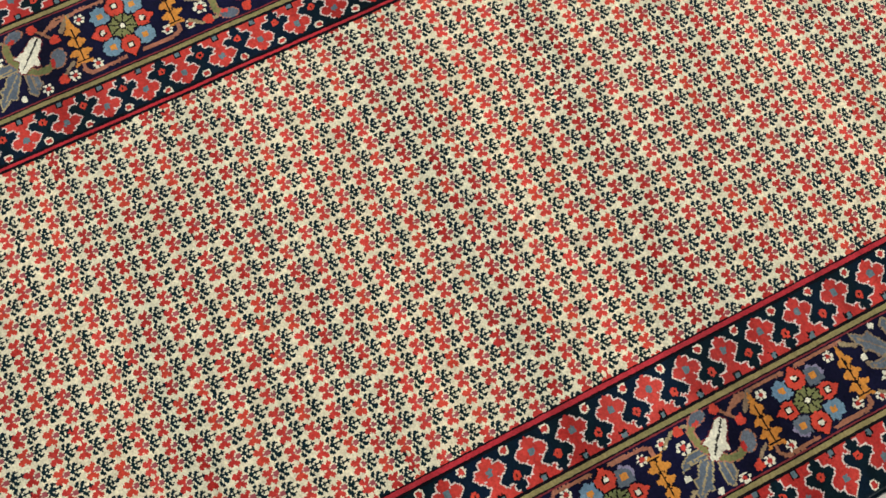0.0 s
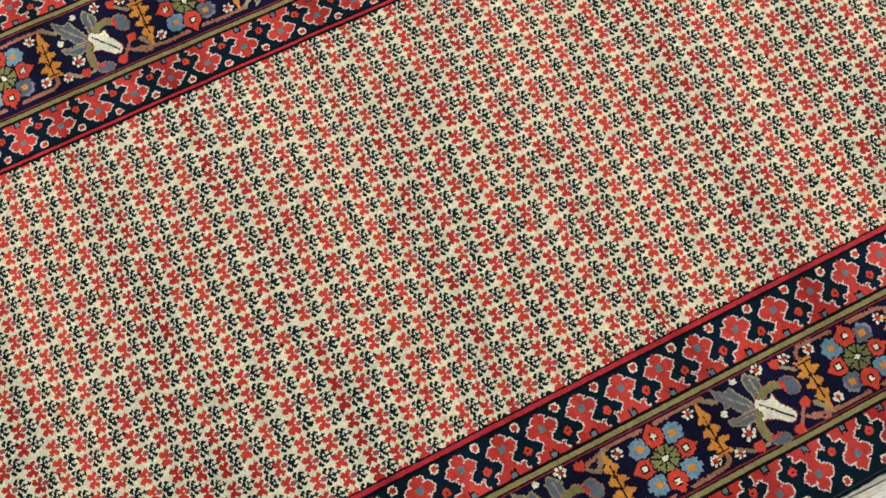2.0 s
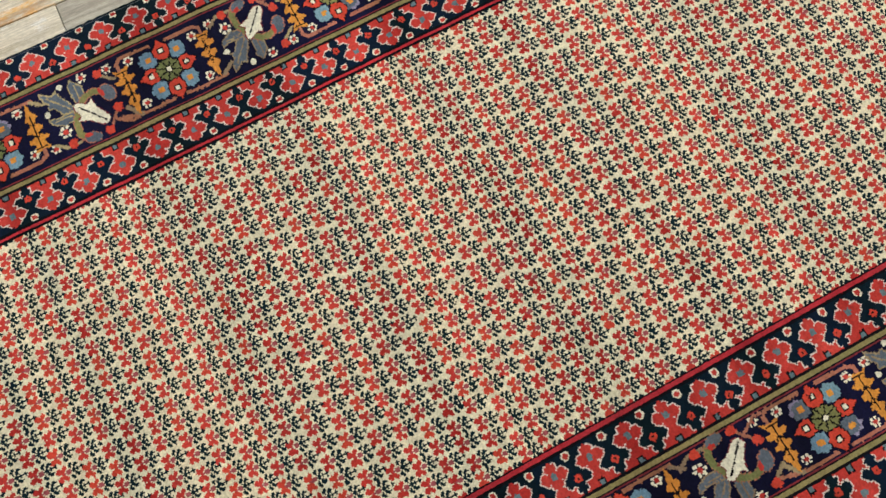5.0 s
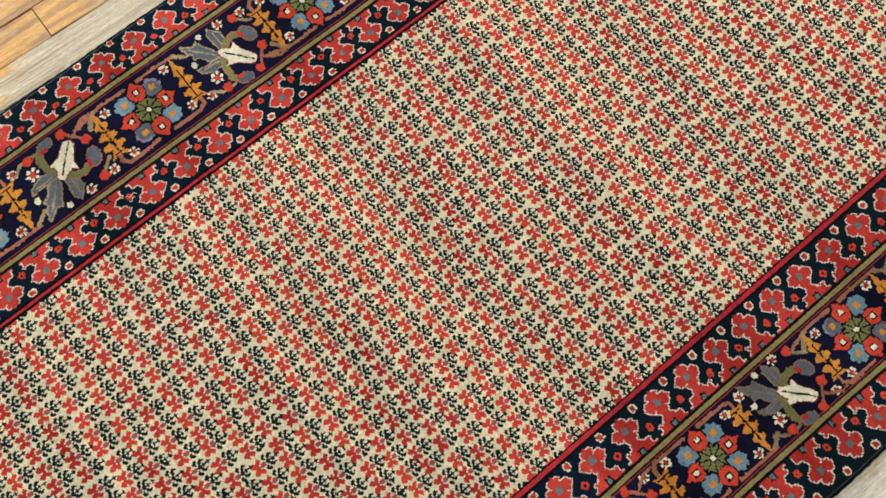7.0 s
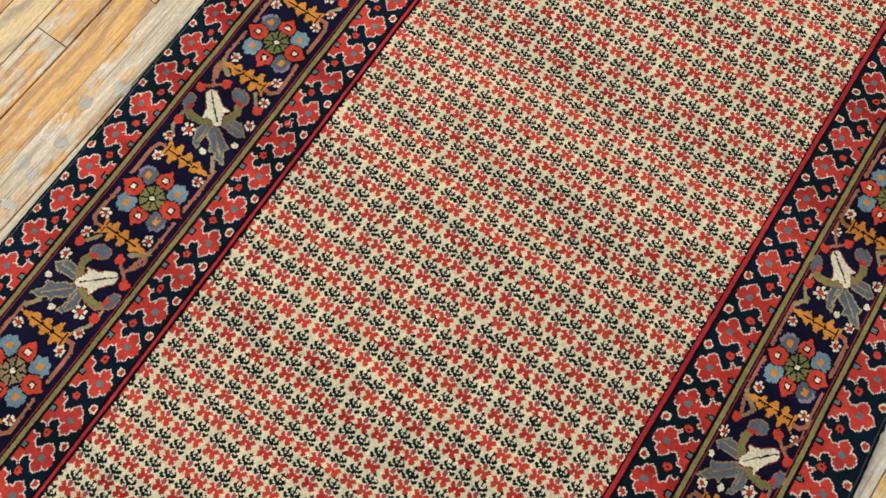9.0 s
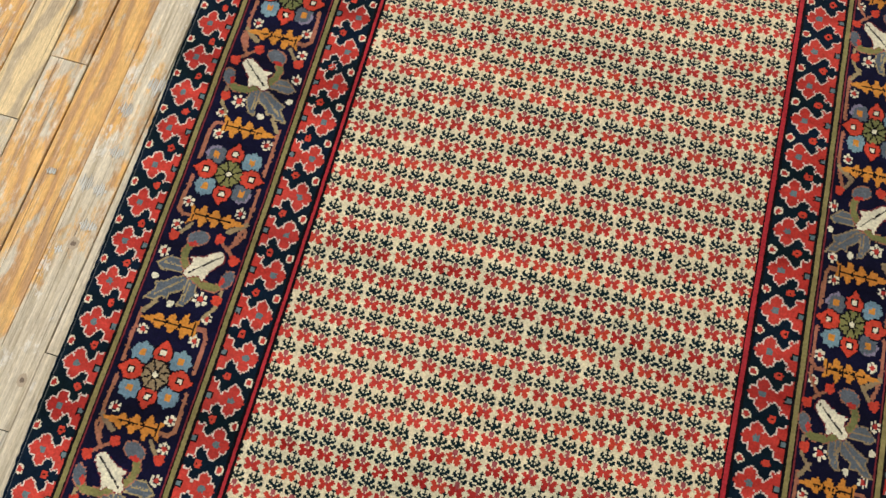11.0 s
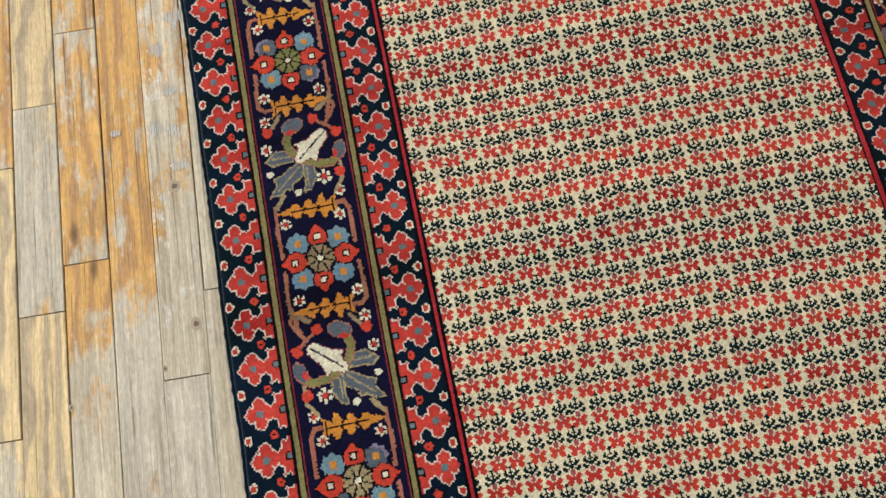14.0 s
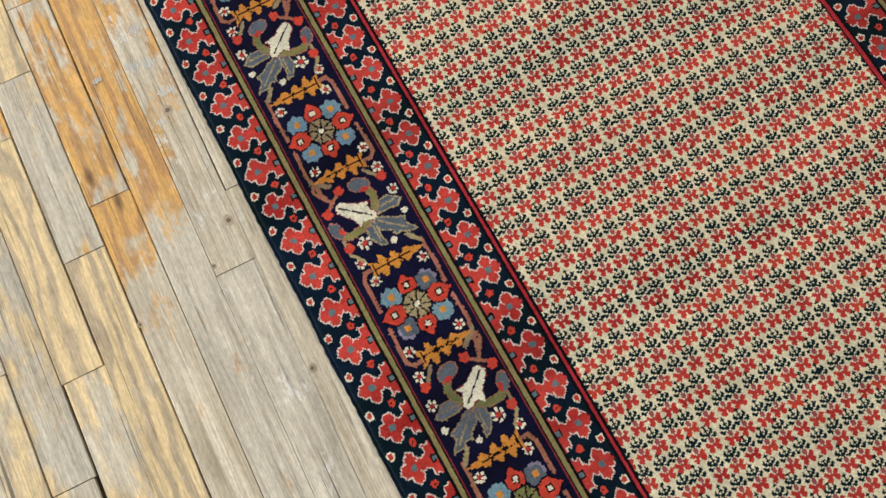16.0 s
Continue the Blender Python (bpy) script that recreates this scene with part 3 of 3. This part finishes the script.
rug = tagged(new("rug"), "long Persian runner rug with cream floral field, lying on the floorboards", "rug")
flat_pid, flat_c = PID.ravel(), C.ravel()
order = np.argsort(flat_pid, kind="stable")
cuts = np.searchsorted(flat_pid[order], np.arange(len(PARTS) + 1))
made = {}
for n, (pname, parent_id, label) in enumerate(PARTS):
    which = order[cuts[n]:cuts[n + 1]]
    if len(which) == 0:
        continue
    ob = new(pname, grid_mesh(pname, quads[which], flat_c[which]))
    ob.parent = rug if parent_id < 0 or n == 0 else made[parent_id]
    tagged(ob, label, kind="stuff" if n in STUFF else "")
    made[n] = ob

# selvedge: an overcast cord of dark wool along both long sides
for k, west in enumerate((True, False)):
    bm = bmesh.new()
    col = 0 if west else NX
    rings = []
    for j in range(0, NY + 1, 4):
        cx, cy = VX[j, col], VY[j, col]
        fat = 0.0030 + 0.0005 * math.sin(j * 0.9) + 0.0003 * math.sin(j * 2.3)
        rings.append([bm.verts.new((cx + fat * math.cos(a), cy, 0.0036 + fat * math.sin(a))) for a in np.linspace(0, 2 * math.pi, 7)[:-1]])
    for r0, r1 in zip(rings, rings[1:]):
        for q in range(6):
            bm.faces.new((r0[q], r0[(q + 1) % 6], r1[(q + 1) % 6], r1[q]))
    part("selvedge", bm, WOOL[ID["navy"]], rug, "dark overcast cord along the edge")

# ---- the floor: strips of worn pine, 60 mm wide, laid almost along the rug ----
bm = bmesh.new()
box(bm, WEST, EAST, SOUTH, NORTH, -0.06, -0.006)
floor = tagged(part("floor", bm, GAP), "old strip floor of worn pine, amber varnish half gone", "floor", kind="structure")
BOARD = 0.0605
EDGE0 = -0.5795
AXIS = pose(EDGE0, -0.02, 0, 0, 0, -math.degrees(LEAN))


def board_mesh(w, length):
    bm = bmesh.new()
    g, c = 0.0008, 0.0008
    prof = [(g, -0.006), (g, -c), (g + c, 0), (w - g - c, 0), (w - g, -c), (w - g, -0.006)]
    a = [bm.verts.new((x, g, z)) for x, z in prof]
    b = [bm.verts.new((x, length - g, z)) for x, z in prof]
    for i in range(5):
        bm.faces.new((a[i], a[i + 1], b[i + 1], b[i]))
    bm.faces.new(a[::-1])
    bm.faces.new(b)
    bmesh.ops.recalc_face_normals(bm, faces=bm.faces)
    me = bpy.data.meshes.new("plank")
    bm.to_mesh(me)
    bm.free()
    me.materials.append(WOOD)
    return me


# joints between boards, strip by strip westwards of the rug's edge (distance along the strip from y = -0.02)
JOINTS = {1: (-0.09,), 0: (0.012, 0.55, 1.28), -1: (-0.097, 0.76, 1.115), -2: (-0.66, 0.555, 0.972), -3: (0.076, 0.422, 0.98), -4: (-0.42, 0.015, 0.313, 0.86), -5: (-0.14, 0.227, 0.72), -6: (-0.27, 0.10, 0.61)}
# varnish, greyness and figure of the boards from the south end northwards
LOOKS = {0: ((0.1, 0.3, 0.0), (0.22, 0.10, 0.0), (0.2, 0.92, 0.1), (0.1, 0.95, 0.0)),
         -1: ((0.05, 0.75, 0.0), (0.24, 0.35, 0.0), (0.05, 1.0, 0.0), (0.2, 0.9, 0.0)),
         -2: ((0.25, 0.7, 0.2), (0.50, 0.65, 0.0), (0.80, 0.2, 0.2), (0.3, 0.85, 0.1)),
         -3: ((0.60, 0.35, 0.1), (0.36, 0.6, 0.2), (0.45, 0.2, 0.3), (0.4, 0.3, 0.6)),
         -4: ((0.15, 0.5, 0.45), (0.05, 0.7, 0.74), (0.02, 0.65, 0.44), (0.02, 0.2, 0.85), (0.4, 0.3, 0.5)),
         -5: ((0.1, 0.6, 0.60), (0.02, 0.4, 0.80), (0.42, 0.5, 0.1), (0.4, 0.3, 0.2)),
         -6: ((0.15, 0.6, 0.5), (0.05, 0.8, 0.50), (0.3, 0.3, 0.4), (0.4, 0.3, 0.4))}
LOOKS.update({s: ((0.02, 0.05, 0.0),) * 20 for s in (16, 17, 18)})
LOOKS.update({s: ((0.62, 0.2, 0.7),) * 20 for s in range(19, 24)})
PAINTED = {16: 0.35, 17: 0.35, 18: 0.35, 19: 0.75, -1: 0.80}
rng = random.Random(8)
far_strips = []
for s in range(-45, 64):
    y0, y1 = SOUTH + 0.16, NORTH - 0.16
    if s in JOINTS:
        ends = [y0, *JOINTS[s], y1]
    else:
        ends, y = [y0], y0 + rng.uniform(0.2, 0.9)
        while y < y1:
            ends.append(y)
            y += rng.uniform(0.35, 1.1)
        ends.append(y1)
    for n, (a, b) in enumerate(zip(ends, ends[1:])):
        look_of = LOOKS.get(s, ())
        tint = look_of[n] if n < len(look_of) else (rng.uniform(0.05, 0.6), rng.uniform(0.2, 0.8), rng.uniform(0, 0.7))
        if -8 <= s <= 25 and b > -1.6 and a < 3.2 and not (3 <= s <= 14):
            ob = new("plank", board_mesh(BOARD, b - a))
            ob.parent = floor
            ob.matrix_basis = AXIS @ pose(s * BOARD + rng.uniform(-0.0005, 0.0005), a, rng.uniform(-0.0006, 0.0004), 0, 0, rng.uniform(-0.06, 0.06))
            ob.color = (*tint, PAINTED.get(s, 1.0))
        else:
            far_strips.append((s, a, b))
bm = bmesh.new()
for s, a, b in far_strips:
    lo, hi = s * BOARD + 0.0009, (s + 1) * BOARD - 0.0009
    vs = [bm.verts.new(AXIS @ Vector(q)) for q in ((lo, a, 0), (hi, a, 0), (hi, b - 0.0018, 0), (lo, b - 0.0018, 0))]
    dn = [bm.verts.new(v.co - Vector((0, 0, 0.006))) for v in vs]
    bm.faces.new(vs)
    for q in range(4):
        bm.faces.new((vs[q], dn[q], dn[(q + 1) % 4], vs[(q + 1) % 4]))
rest = part("planks", bm, WOOD, floor)
rest.color = (0.3, 0.5, 0.3, 1)
tagged(rest, kind="stuff")

# ---- knots in the boards and remains of white paint, dragged out along the grain ----
KNOT_WOOD = plain("knot_wood", (0.17, 0.12, 0.08), 0.6, 0.5)
KNOT_RIM = plain("knot_rim", (0.46, 0.37, 0.26), 0.6, 0.4)
OLD_PAINT = plain("old_paint", (0.66, 0.66, 0.62), 0.7, 0.25)


def knot(x, y, r, seed):
    """A dark pin knot: an uneven disc with a cracked heart, level with the board."""
    rng = random.Random(seed)
    bm = bmesh.new()
    rim = []
    for k in range(14):
        a = k * math.tau / 14
        q = r * rng.uniform(0.75, 1.1)
        rim.append(bm.verts.new((q * math.cos(a), 1.25 * q * math.sin(a), 0.0)))
    heart = [bm.verts.new((v.co.x * 0.5, v.co.y * rng.uniform(0.25, 0.5), 0.0004)) for v in rim]
    for k in range(14):
        bm.faces.new((rim[k], rim[(k + 1) % 14], heart[(k + 1) % 14], heart[k]))
    bm.faces.new(heart).material_index = 1
    ob = part("knot", bm, KNOT_RIM, floor, "dark knot in the wood")
    ob.data.materials.append(KNOT_WOOD)
    ob.matrix_basis = pose(x, y, 0.0005)


def paint_patch(x, y, w, h, seed):
    """Old paint left in the grain: slivers side by side, with ragged ends."""
    rng = random.Random(seed)
    bm = bmesh.new()
    at = -w / 2
    while at < w / 2:
        wide = rng.uniform(0.0012, 0.0035)
        reach = h / 2 * math.sqrt(max(0.05, 1 - (2 * at / w) ** 2))
        lo, hi = -reach * rng.uniform(0.4, 1.0), reach * rng.uniform(0.4, 1.0)
        pts = [(at + wide / 2, lo), (at + wide, lo + 0.2 * (hi - lo)), (at + wide * 0.9, hi - 0.15 * (hi - lo)), (at + wide * 0.4, hi), (at, lo + 0.3 * (hi - lo))]
        top = [bm.verts.new((px, py, 0.0003)) for px, py in pts]
        low = [bm.verts.new((px, py, -0.0006)) for px, py in pts]
        bm.faces.new(top)
        for k in range(5):
            bm.faces.new((top[k], low[k], low[(k + 1) % 5], top[(k + 1) % 5]))
        at += wide + rng.uniform(0.0, 0.0014)
    ob = part("paint_patch", bm, OLD_PAINT, floor, "worn remains of white paint")
    ob.matrix_basis = pose(x, y, 0.0008, 0, 0, -math.degrees(LEAN))


for k, (kx, ky, kr) in enumerate(((-0.600, 0.143, 0.0085), (-0.594, -0.050, 0.0075), (-0.640, -0.100, 0.004), (-0.762, -0.125, 0.004), (-0.585, -0.290, 0.006))):
    knot(kx, ky, kr, 40 + k)
for k, (kx, ky, kw, kh) in enumerate(((-0.617, 0.232, 0.020, 0.038), (-0.595, 0.226, 0.018, 0.030), (-0.590, 0.172, 0.026, 0.024), (-0.592, 0.286, 0.022, 0.026), (-0.604, 0.352, 0.022, 0.032),
                                      (-0.618, 0.130, 0.010, 0.020), (-0.672, 0.236, 0.014, 0.018), (-0.575, 0.40, 0.022, 0.05))):
    paint_patch(kx, ky, kw, kh, 60 + k)

# ---- a few pale threads of lint on the rug ----
THREAD = plain("lint", (0.72, 0.70, 0.66), 0.9, 0.1)


def lint(x, y, length, turn):
    """A curled bit of thread lying on the pile."""
    near = int(np.argmin(np.abs(VX[0] - x))), int(np.argmin(np.abs(VY[:, NX // 2] - y)))
    z = float(VZ[near[1], near[0]]) + 0.0006
    bm = bmesh.new()
    rings = []
    for k in range(9):
        s = k / 8 - 0.5
        cx, cy = s * length, 0.18 * length * math.sin(s * 7)
        rings.append([bm.verts.new((cx, cy + 0.0006 * math.cos(a), 0.0006 * math.sin(a))) for a in np.linspace(0, 2 * math.pi, 6)[:-1]])
    for r0, r1 in zip(rings, rings[1:]):
        for q in range(5):
            bm.faces.new((r0[q], r0[(q + 1) % 5], r1[(q + 1) % 5], r1[q]))
    bm.faces.new(rings[0][::-1])
    bm.faces.new(rings[-1])
    ob = part("lint", bm, THREAD)
    ob.matrix_basis = pose(x, y, z, 0, 0, turn)
    return tagged(ob, "short pale thread of lint lying on the rug", "lint", "threads of lint")


lint(-0.330, 0.489, 0.014, 70)
lint(-0.324, 0.486, 0.010, 95)
lint(0.118, 0.520, 0.008, 20)
